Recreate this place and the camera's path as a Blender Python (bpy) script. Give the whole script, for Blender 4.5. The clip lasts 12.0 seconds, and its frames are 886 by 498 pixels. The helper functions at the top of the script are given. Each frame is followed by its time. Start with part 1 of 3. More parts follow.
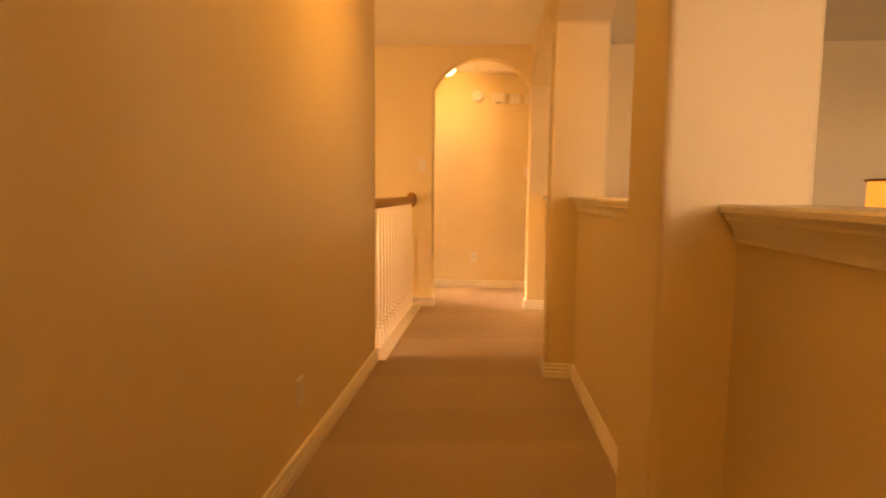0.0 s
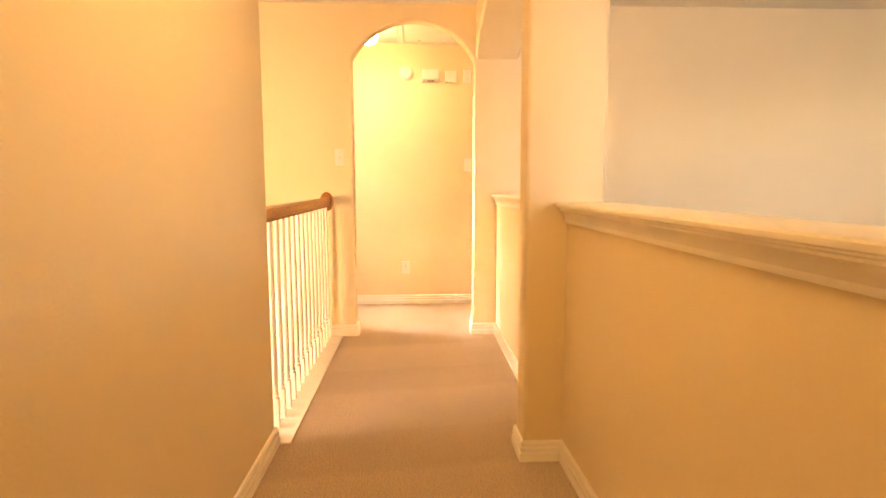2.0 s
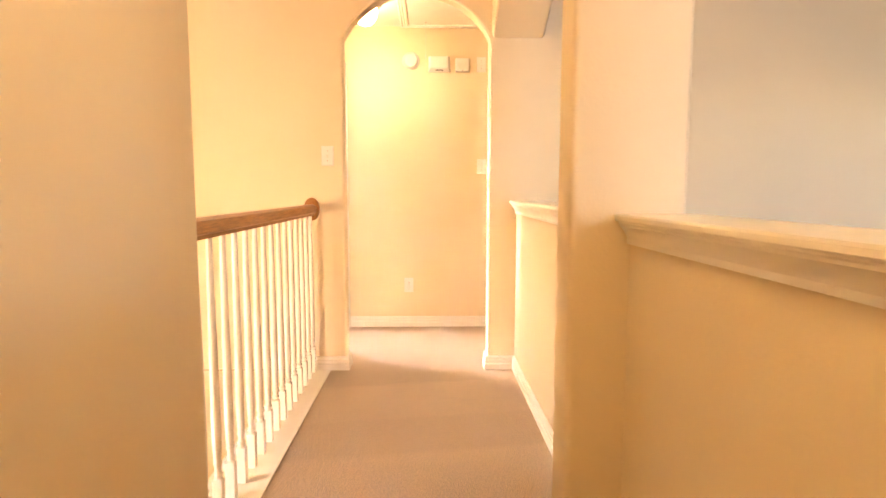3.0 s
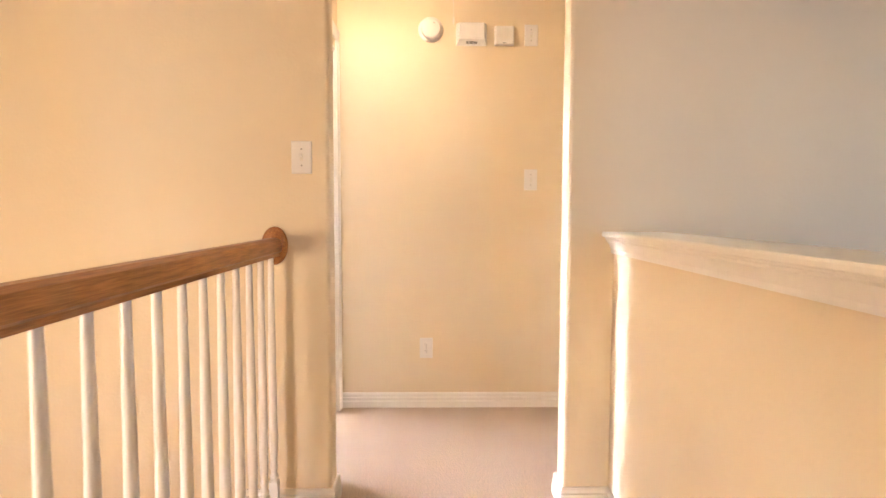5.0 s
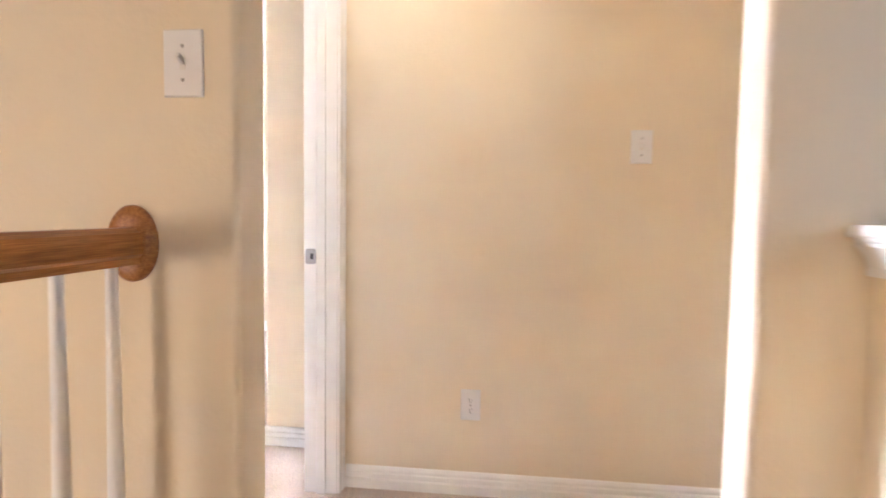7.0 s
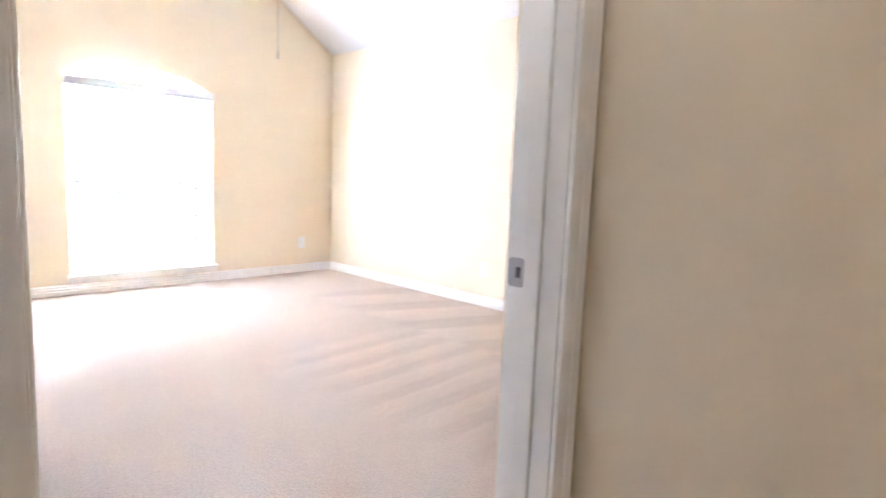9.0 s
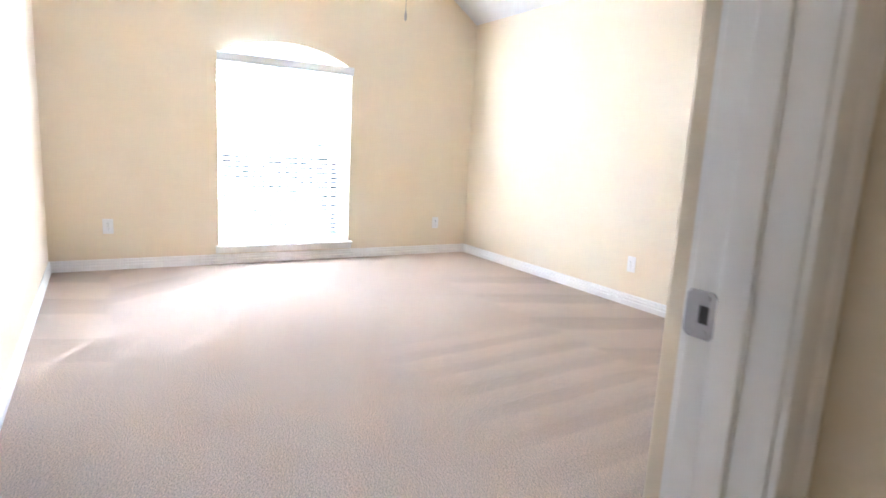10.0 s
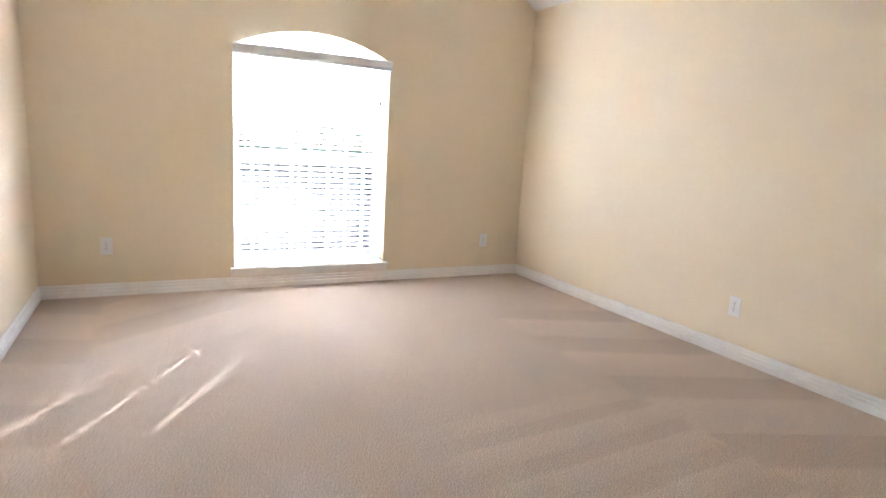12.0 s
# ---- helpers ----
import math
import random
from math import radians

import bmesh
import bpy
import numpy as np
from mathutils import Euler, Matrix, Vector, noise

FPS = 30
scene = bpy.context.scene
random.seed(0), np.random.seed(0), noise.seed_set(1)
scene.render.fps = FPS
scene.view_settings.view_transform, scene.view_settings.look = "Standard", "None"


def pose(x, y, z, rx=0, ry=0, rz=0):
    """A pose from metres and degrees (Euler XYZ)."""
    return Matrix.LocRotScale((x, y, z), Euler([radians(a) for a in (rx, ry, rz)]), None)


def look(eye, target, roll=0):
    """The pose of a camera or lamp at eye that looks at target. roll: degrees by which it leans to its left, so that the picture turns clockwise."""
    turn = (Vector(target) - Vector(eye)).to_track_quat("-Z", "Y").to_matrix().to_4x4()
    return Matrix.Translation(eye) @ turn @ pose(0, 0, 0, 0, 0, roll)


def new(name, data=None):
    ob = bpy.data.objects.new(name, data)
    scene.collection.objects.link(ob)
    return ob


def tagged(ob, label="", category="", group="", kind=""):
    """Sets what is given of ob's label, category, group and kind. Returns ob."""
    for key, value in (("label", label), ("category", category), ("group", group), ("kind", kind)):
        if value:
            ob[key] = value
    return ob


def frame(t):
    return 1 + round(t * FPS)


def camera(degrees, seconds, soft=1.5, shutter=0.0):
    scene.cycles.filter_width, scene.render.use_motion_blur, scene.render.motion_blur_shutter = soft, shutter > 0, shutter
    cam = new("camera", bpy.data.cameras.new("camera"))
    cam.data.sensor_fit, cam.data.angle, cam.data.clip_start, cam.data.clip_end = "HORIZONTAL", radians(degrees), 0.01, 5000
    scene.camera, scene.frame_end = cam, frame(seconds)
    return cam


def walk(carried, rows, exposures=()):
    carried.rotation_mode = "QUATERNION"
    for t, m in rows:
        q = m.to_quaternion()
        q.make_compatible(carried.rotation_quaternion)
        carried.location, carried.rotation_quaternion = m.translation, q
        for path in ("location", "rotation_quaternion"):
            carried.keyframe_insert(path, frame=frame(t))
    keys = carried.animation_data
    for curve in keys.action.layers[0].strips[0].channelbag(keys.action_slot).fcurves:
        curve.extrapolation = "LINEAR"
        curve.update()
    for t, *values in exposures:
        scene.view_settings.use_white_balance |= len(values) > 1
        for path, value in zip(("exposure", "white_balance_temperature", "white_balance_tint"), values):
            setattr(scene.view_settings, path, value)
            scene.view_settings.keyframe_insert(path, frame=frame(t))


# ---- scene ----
cam = camera(75.5, 12.0, shutter=0.5)
PATH = [
    (0, (0.003, -0.116, 1.097), (-0.174, 1.866, 0.899), 0.6),
    (0.5, (0.005, 0.144, 1.1), (0.026, 2.131, 0.876), -0.1),
    (1, (-0.008, 0.387, 1.114), (0.077, 2.371, 0.88), -0.4),
    (1.5, (-0.062, 0.735, 1.149), (0.027, 2.719, 0.912), -0.3),
    (2, (-0.111, 1.002, 1.151), (-0.023, 2.987, 0.925), -0.1),
    (2.5, (-0.079, 1.385, 1.156), (-0.018, 3.373, 0.946), 0.2),
    (3, (-0.057, 1.733, 1.139), (-0.01, 3.722, 0.935), 0.1),
    (5, (-0.205, 3.158, 1.153), (-0.162, 5.153, 1.02), 0.2),
    (5.5, (-0.225, 3.35, 1.112), (-0.182, 5.346, 0.989), 0.2),
    (6, (-0.192, 3.615, 1.088), (-0.153, 5.612, 0.968), 0.3),
    (6.5, (-0.142, 3.963, 1.068), (-0.175, 5.959, 0.949), 0.6),
    (6.7, (-0.124, 4.094, 1.078), (-0.213, 6.089, 0.959), 0.7),
    (8.3, (0.027, 5.213, 1.099), (-1.037, 6.892, 0.877), 1.6),
    (8.5, (-0.055, 5.282, 1.098), (-1.188, 6.915, 0.873), 2.0),
    (9, (-0.154, 5.488, 1.096), (-1.55, 6.898, 0.847), 2.2),
    (9.5, (-0.246, 5.614, 1.09), (-1.869, 6.746, 0.797), 2.9),
    (10, (-0.435, 5.783, 1.09), (-2.121, 6.804, 0.75), 3.1),
    (10.5, (-0.639, 5.901, 1.111), (-2.348, 6.876, 0.753), 3.1),
    (11, (-0.807, 6.006, 1.112), (-2.554, 6.909, 0.751), 3.1),
    (11.5, (-0.969, 6.109, 1.11), (-2.752, 6.941, 0.75), 3.2),
    (12, (-1.177, 6.132, 1.157), (-2.93, 7.027, 0.804), 3.3),
]
EXPOSURES = [
    (0.0, 4.3, 52000, 49),
    (0.8, 4.9, 19000, 41),
    (1.5, 5.25, 13000, 35),
    (2.5, 5.4, 8800, 30),
    (3.2, 5.3, 7700, 29),
    (5.0, 4.82, 6150, 26),
    (6.5, 4.7, 5450, 24),
    (8.3, 4.05, 4950, 20),
    (9.5, 3.55, 4950, 17),
    (10.5, 3.1, 5000, 15),
    (12.0, 2.58, 5450, 17),
]
walk(cam, [(t, look(eye, target, roll)) for t, eye, target, roll in PATH], EXPOSURES)

# ---- light ----
SUN_EL, SUN_AZ = 32.5, -58.7            # degrees; azimuth clockwise from +y
world = bpy.data.worlds.new("world")
scene.world = world
world.use_nodes = True
wn = world.node_tree.nodes
sky = wn.new("ShaderNodeTexSky")
sky.sky_type, sky.sun_disc = "NISHITA", False
sky.sun_elevation, sky.sun_rotation = radians(SUN_EL), radians(SUN_AZ)
world.node_tree.links.new(sky.outputs[0], wn["Background"].inputs[0])
wn["Background"].inputs[1].default_value = 0.15

sun_way = Vector((math.sin(radians(SUN_AZ)) * math.cos(radians(SUN_EL)), math.cos(radians(SUN_AZ)) * math.cos(radians(SUN_EL)), math.sin(radians(SUN_EL))))
sun = new("sun", bpy.data.lights.new("sun", "SUN"))
sun.data.energy, sun.data.angle, sun.data.color = 5.0, radians(0.42), (1, 0.95, 0.88)
sun.matrix_world = look(sun_way * 30, (0, 0, 0))


def area_lamp(name, eye, target, w, h, watts, color):
    ob = new(name, bpy.data.lights.new(name, "AREA"))
    ob.data.shape, ob.data.size, ob.data.size_y = "RECTANGLE", w, h
    ob.data.energy, ob.data.color = watts, color
    ob.matrix_world = look(eye, target)
    return ob


def bulb(name, at, watts, color, radius=0.05):
    ob = new(name, bpy.data.lights.new(name, "POINT"))
    ob.data.energy, ob.data.color, ob.data.shadow_soft_size = watts, color, radius
    ob.location = at
    return ob


WARM = (1.0, 0.69, 0.28)
SKYLIGHT = (0.90, 0.95, 1.0)
area_lamp("sky_bedroom_window", (-6.6, 8.2, 2.3), (-5.7, 7.15, 1.0), 1.6, 1.2, 2050, SKYLIGHT)
# Added fill below the window, aimed up for ground bounce on ceiling and walls
area_lamp("bedroom_bounce_fill", (-8.0, 7.9, -1.0), (-5.7, 7.2, 1.0), 2.6, 1.0, 225, (1.0, 0.97, 0.92))
# Loft daylight from an assumed window in the unseen rear wall
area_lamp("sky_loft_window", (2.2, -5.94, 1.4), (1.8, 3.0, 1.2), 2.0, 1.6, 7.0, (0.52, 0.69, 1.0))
# Added warm fill at an unseen stair opening, in place of stairwell lamps
area_lamp("stairwell_warm_fill", (-2.56, 3.0, 0.75), (-0.7, 4.9, 1.0), 0.8, 0.7, 1.5, (1.0, 0.74, 0.44))
bulb("vestibule_bulb", (-0.505, 5.90, 2.19), 0.085, (1.0, 0.91, 0.67), 0.04)
area_lamp("vestibule_dome", (-0.505, 5.90, 2.27), (-0.505, 5.901, 0.0), 0.16, 0.16, 0.15, (1.0, 0.91, 0.67))
# the hall's unseen domes: added panels send most light down, bulbs some sideways
bulb("hall_bulb", (-0.2, 2.35, 2.20), 0.05, WARM, 0.04)
area_lamp("hall_dome", (-0.2, 2.35, 2.27), (-0.2, 2.351, 0.0), 0.16, 0.16, 0.21, WARM)
# Unseen pair added near the hall's back end to brighten the dark pier corner
bulb("rear_fill_bulb", (-0.2, -0.9, 2.20), 0.04, WARM, 0.04)
area_lamp("rear_fill_panel", (-0.2, -0.9, 2.27), (-0.2, -0.899, 0.0), 0.16, 0.16, 0.21, WARM)
bulb("lamp_bulb", (1.29, 1.70, 1.03), 0.06, WARM, 0.04)

# ---- materials ----


def material(name, color, rough=0.5, metal=0.0, spec=0.5):
    m = bpy.data.materials.new(name)
    m.use_nodes = True
    b = m.node_tree.nodes["Principled BSDF"]
    b.inputs["Base Color"].default_value = (*color, 1)
    b.inputs["Roughness"].default_value = rough
    b.inputs["Metallic"].default_value = metal
    b.inputs["Specular IOR Level"].default_value = spec
    return m


def node(m, kind, **sets):
    n = m.node_tree.nodes.new(kind)
    for k, v in sets.items():
        n.inputs[k].default_value = v
    return n


def link(m, a, b):
    m.node_tree.links.new(a, b)


def tex_noise(m, scale, detail=3.0, stretch=None):
    co = node(m, "ShaderNodeTexCoord")
    n = node(m, "ShaderNodeTexNoise", Scale=scale, Detail=detail)
    if stretch:
        mp = node(m, "ShaderNodeMapping", Scale=stretch)
        link(m, co.outputs["Object"], mp.inputs["Vector"])
        link(m, mp.outputs[0], n.inputs["Vector"])
    else:
        link(m, co.outputs["Object"], n.inputs["Vector"])
    return n


def ramp(m, fac, stops):
    r = node(m, "ShaderNodeValToRGB")
    el = r.color_ramp.elements
    while len(el) < len(stops):
        el.new(0.5)
    for e, (p, c) in zip(el, stops):
        e.position, e.color = p, (*c, 1)
    link(m, fac, r.inputs[0])
    return r


def mix(m, a, b, fac, blend="MIX"):
    x = m.node_tree.nodes.new("ShaderNodeMix")
    x.data_type, x.blend_type = "RGBA", blend
    for v, s in ((fac, 0), (a, 6), (b, 7)):
        if hasattr(v, "is_linked"):
            link(m, v, x.inputs[s])
        else:
            x.inputs[s].default_value = v
    return x.outputs[2]


def bump(m, height, strength, distance):
    b = node(m, "ShaderNodeBump", Strength=strength, Distance=distance)
    link(m, height, b.inputs["Height"])
    prior = m.node_tree.nodes["Principled BSDF"].inputs["Normal"]
    if prior.is_linked:
        link(m, prior.links[0].from_socket, b.inputs["Normal"])
    link(m, b.outputs[0], prior)


def bsdf(m):
    return m.node_tree.nodes["Principled BSDF"].inputs


def painted(name, color, dark=0.97):
    """Rolled wall paint on textured plasterboard."""
    m = material(name, color, 0.62, spec=0.35)
    big = tex_noise(m, 1.7, 4)
    c = ramp(m, big.outputs[0], [(0.3, [v * dark for v in color]), (0.7, color)])
    link(m, c.outputs[0], bsdf(m)["Base Color"])
    bump(m, tex_noise(m, 95, 2).outputs[0], 0.22, 0.004)
    bump(m, tex_noise(m, 9, 2).outputs[0], 0.06, 0.02)
    return m


PAINT = painted("cream_paint", (0.79, 0.669, 0.477))
CEILING = painted("ceiling_paint", (0.80, 0.77, 0.72))
TRIM = material("white_trim_paint", (0.80, 0.77, 0.72), 0.32)
link(TRIM, ramp(TRIM, tex_noise(TRIM, 6, 4).outputs[0], [(0.3, (0.84, 0.80, 0.73)), (0.7, (0.88, 0.845, 0.78))]).outputs[0], bsdf(TRIM)["Base Color"])
bump(TRIM, tex_noise(TRIM, 60, 2, (1, 1, 0.15)).outputs[0], 0.05, 0.002)
PLASTIC = material("white_plastic", (0.80, 0.77, 0.73), 0.35)
PLASTIC_OLD = material("warm_white_plastic", (0.76, 0.72, 0.64), 0.4)
# near-black for small dark parts; also painted flat for shade inside slots and holes
DARK = material("dark_slot", (0.05, 0.045, 0.04), 0.6)
NICKEL = material("satin_nickel", (0.40, 0.37, 0.34), 0.32, 1.0)
bump(NICKEL, tex_noise(NICKEL, 400, 2, (1, 0.05, 1)).outputs[0], 0.05, 0.001)
VINYL = material("white_vinyl", (0.86, 0.86, 0.85), 0.35)

OAK = material("stained_oak", (0.30, 0.12, 0.035), 0.35)
grain = tex_noise(OAK, 22, 6, (6, 0.35, 6))
grain2 = tex_noise(OAK, 140, 3, (4, 0.12, 4))
c1 = ramp(OAK, grain.outputs[0], [(0.25, (0.24, 0.085, 0.018)), (0.5, (0.42, 0.165, 0.038)), (0.75, (0.52, 0.23, 0.06))])
c2 = ramp(OAK, grain2.outputs[0], [(0.35, (0.55, 0.55, 0.55)), (0.6, (1, 1, 1))])
link(OAK, mix(OAK, c1.outputs[0], c2.outputs[0], 0.7, "MULTIPLY"), bsdf(OAK)["Base Color"])
bump(OAK, grain2.outputs[0], 0.12, 0.001)


def carpet_material(name, color):
    """Cut pile: tufts, clumps, wear, and straight vacuum strokes that lay the pile two ways."""
    m = material(name, color, 0.95, spec=0.1)
    tuft = tex_noise(m, 210, 4)
    clump = tex_noise(m, 105, 3)
    worn = tex_noise(m, 1.1, 5)
    a = ramp(m, tuft.outputs[0], [(0.36, [v * 0.62 for v in color]), (0.62, [min(1, v * 1.28) for v in color])])
    b = ramp(m, worn.outputs[0], [(0.35, (0.95, 0.945, 0.94)), (0.65, (1.03, 1.03, 1.03))])
    c = ramp(m, clump.outputs[0], [(0.36, (0.90, 0.89, 0.88)), (0.64, (1.05, 1.05, 1.05))])
    col = mix(m, mix(m, a.outputs[0], b.outputs[0], 1.0, "MULTIPLY"), c.outputs[0], 1.0, "MULTIPLY")
    # vacuum strokes: zones of the bedroom floor where the pile lies in straight bands
    co = node(m, "ShaderNodeTexCoord")
    wob = node(m, "ShaderNodeTexNoise", Scale=2.2, Detail=2.0)
    shift = node(m, "ShaderNodeVectorMath")
    shift.operation = "MULTIPLY_ADD"
    shift.inputs[1].default_value = (0.022, 0.022, 0.0)
    link(m, co.outputs["Object"], wob.inputs["Vector"])
    link(m, wob.outputs["Color"], shift.inputs[0])
    link(m, co.outputs["Object"], shift.inputs[2])
    sep = node(m, "ShaderNodeSeparateXYZ")
    link(m, shift.outputs[0], sep.inputs[0])

    def step(axis, lo, hi):
        r = node(m, "ShaderNodeMapRange")
        r.inputs["From Min"].default_value, r.inputs["From Max"].default_value = lo, hi
        link(m, sep.outputs[axis], r.inputs[0])
        return r.outputs[0]

    def times(p, q):
        t = node(m, "ShaderNodeMath")
        t.operation = "MULTIPLY"
        link(m, p, t.inputs[0])
        link(m, q, t.inputs[1])
        return t.outputs[0]

    def bands(turn, width, dim):
        mp = node(m, "ShaderNodeMapping", Rotation=(0, 0, radians(turn)), Scale=(1 / width, 1 / width, 1))
        link(m, shift.outputs[0], mp.inputs["Vector"])
        sx = node(m, "ShaderNodeSeparateXYZ")
        link(m, mp.outputs[0], sx.inputs[0])
        fr = node(m, "ShaderNodeMath")
        fr.operation = "FRACT"
        link(m, sx.outputs[0], fr.inputs[0])
        # the laid pile's lighter and darker shading is painted into these band colours
        d = (dim, dim * 0.99, dim * 0.98)
        return ramp(m, fr.outputs[0], [(0.0, d), (0.40, [0.5 + v / 2 for v in d]), (0.46, (1.10, 1.10, 1.10)), (0.95, (1.03, 1.03, 1.03))]).outputs[0]

    zones = ((times(step(1, 8.24, 8.27), step(0, -4.6, -4.4)), bands(22, 0.62, 0.91)),
             (times(times(step(1, 8.26, 8.23), step(1, 7.0, 7.3)), step(0, -3.25, -3.1)), bands(-3, 0.24, 0.96)),
             (times(step(1, 5.84, 5.80), step(0, -3.2, -3.4)), bands(20, 0.8, 0.92)),
             (times(times(step(1, 5.80, 5.84), step(1, 6.9, 6.4)), step(0, -4.2, -4.7)), bands(-35, 0.7, 0.92)),
             (times(step(1, 5.5, 5.3), step(0, -0.9, -0.8)), bands(82, 0.9, 0.965)))
    for mask, band in zones:
        col = mix(m, col, mix(m, (1, 1, 1, 1), band, mask), 1.0, "MULTIPLY")
    link(m, col, bsdf(m)["Base Color"])
    bsdf(m)["Sheen Weight"].default_value = 0.15
    bump(m, tuft.outputs[0], 0.9, 0.012)
    bump(m, clump.outputs[0], 0.35, 0.010)
    return m


CARPET = carpet_material("beige_carpet", (0.645, 0.511, 0.383))

GLASS = bpy.data.materials.new("window_glass")
GLASS.use_nodes = True
GLASS.node_tree.nodes.clear()
out = node(GLASS, "ShaderNodeOutputMaterial")
clear, shine = node(GLASS, "ShaderNodeBsdfTransparent"), node(GLASS, "ShaderNodeBsdfGlossy", Roughness=0.02)
mx = node(GLASS, "ShaderNodeMixShader", Fac=0.06)
link(GLASS, clear.outputs[0], mx.inputs[1])
link(GLASS, shine.outputs[0], mx.inputs[2])
link(GLASS, mx.outputs[0], out.inputs[0])


def glowing(name, color, strength, base):
    m = material(name, base, 0.45)
    bsdf(m)["Emission Color"].default_value = (*color, 1)
    bsdf(m)["Emission Strength"].default_value = strength
    return m


GLOBE = glowing("lit_frosted_glass", (1.0, 0.70, 0.34), 0.9, (0.8, 0.78, 0.7))
SHADE = glowing("lit_linen_shade", (1.0, 0.46, 0.12), 0.038, (0.7, 0.55, 0.35))
weave = tex_noise(SHADE, 90, 2, (1, 1, 12))
link(SHADE, ramp(SHADE, weave.outputs[0], [(0.3, (0.95, 0.40, 0.09)), (0.7, (1.0, 0.58, 0.2))]).outputs[0], bsdf(SHADE)["Emission Color"])
bump(SHADE, weave.outputs[0], 0.4, 0.002)

# ---- mesh helpers ----


def part(name, bm, mat, parent=None, label="", smooth=False, bevel=0.0, segments=3, angle=40):
    """Links a bmesh as one mesh object, under a parent when there is one."""
    me = bpy.data.meshes.new(name)
    bmesh.ops.recalc_face_normals(bm, faces=bm.faces)
    if smooth:
        for f in bm.faces:
            f.smooth = True
    bm.to_mesh(me)
    bm.free()
    me.materials.append(mat)
    ob = new(name, me)
    if smooth:
        me.set_sharp_from_angle(angle=radians(angle))
    if bevel:
        b = ob.modifiers.new("bevel", "BEVEL")
        b.width, b.segments, b.limit_method, b.angle_limit = bevel, segments, "ANGLE", radians(angle)
        b.harden_normals = True
        for p in me.polygons:
            p.use_smooth = True
        me.set_sharp_from_angle(angle=radians(angle))
    if parent:
        ob.parent = parent
    if label:
        tagged(ob, label)
    return ob


def thing(name, label, category, group="", at=(0, 0, 0)):
    ob = new(name)
    ob.empty_display_size = 0.1
    ob.location = at
    return tagged(ob, label, category, group)


def structure(ob, label, category):
    return tagged(ob, label, category, kind="structure")


def box(x0, x1, y0, y1, z0, z1, bm=None):
    bm = bm or bmesh.new()
    r = bmesh.ops.create_cube(bm, size=1)["verts"]
    for v in r:
        v.co = ((x0 + x1) / 2 + v.co.x * (x1 - x0), (y0 + y1) / 2 + v.co.y * (y1 - y0), (z0 + z1) / 2 + v.co.z * (z1 - z0))
    return bm


def slab(loops, place, depth):
    """A flat plate with holes: loops of (u, v), place(u, v) gives the point, depth the vector through it."""
    bm = bmesh.new()
    edges = []
    for loop in loops:
        vs = [bm.verts.new(place(u, v)) for u, v in loop]
        edges += [bm.edges.new((a, b)) for a, b in zip(vs, vs[1:] + vs[:1])]
    bmesh.ops.triangle_fill(bm, use_beauty=True, use_dissolve=False, edges=edges)
    bmesh.ops.dissolve_limit(bm, angle_limit=0.001, verts=bm.verts, edges=bm.edges)
    r = bmesh.ops.extrude_face_region(bm, geom=list(bm.faces))
    bmesh.ops.translate(bm, vec=depth, verts=[g for g in r["geom"] if isinstance(g, bmesh.types.BMVert)])
    return bm


def arc(u0, u1, spring, rise, n=28):
    """Segmental arch from (u1, spring) back to (u0, spring)."""
    half = (u1 - u0) / 2
    rad = (half * half + rise * rise) / (2 * rise)
    a = math.asin(min(1, half / rad))
    mid, cz = (u0 + u1) / 2, spring + rise - rad
    return [(mid + rad * math.sin(a - 2 * a * k / n), cz + rad * math.cos(a - 2 * a * k / n)) for k in range(n + 1)]


def sweep(poly, profile, bm=None):
    """Sweeps a profile of (offset to the left of the way, height) along a polyline in plan, with mitred corners."""
    bm = bm or bmesh.new()
    pts = [Vector(p) for p in poly]
    rings = []
    for i, p in enumerate(pts):
        d0 = (p - pts[i - 1]).normalized() if i else None
        d1 = (pts[i + 1] - p).normalized() if i + 1 < len(pts) else None
        d0, d1 = d0 or d1, d1 or d0
        n0, n1 = Vector((-d0.y, d0.x)), Vector((-d1.y, d1.x))
        n = (n0 + n1) / max(1e-6, 1 + n0.dot(n1))
        rings.append([bm.verts.new((p.x + n.x * o, p.y + n.y * o, z)) for o, z in profile])
    for a, b in zip(rings, rings[1:]):
        for k in range(len(profile)):
            j = (k + 1) % len(profile)
            bm.faces.new((a[k], a[j], b[j], b[k]))
    bm.faces.new(rings[0])
    bm.faces.new(list(reversed(rings[-1])))
    return bm


def lathe(profile, n=24, axis_at=(0, 0), z0=0.0, bm=None):
    bm = bm or bmesh.new()
    rings = [[bm.verts.new((axis_at[0] + r * math.cos(2 * math.pi * k / n), axis_at[1] + r * math.sin(2 * math.pi * k / n), z0 + z)) for k in range(n)] for r, z in profile]
    for a, b in zip(rings, rings[1:]):
        for k in range(n):
            bm.faces.new((a[k], a[(k + 1) % n], b[(k + 1) % n], b[k]))
    bm.faces.new(list(reversed(rings[0])))
    bm.faces.new(rings[-1])
    return bm


def turned(bm, m):
    bmesh.ops.transform(bm, matrix=m, verts=bm.verts)
    return bm


# ---- plan ----
CEIL = 2.44
X_LEFT, Y_LEFT_END = -0.745, 3.45            # hall's left wall
X_COL, X_COL_BACK = 0.32, 0.64               # piers between the hall and the loft
X_HALF, X_HALF_BACK = 0.485, 0.62            # half walls between the piers
Y_ARCH, Y_ARCH_BACK = 5.30, 5.42
Y_END = 6.465                                # vestibule's far wall
X_DOOR, X_DOOR_BACK = -0.735, -0.855         # wall with the bedroom door
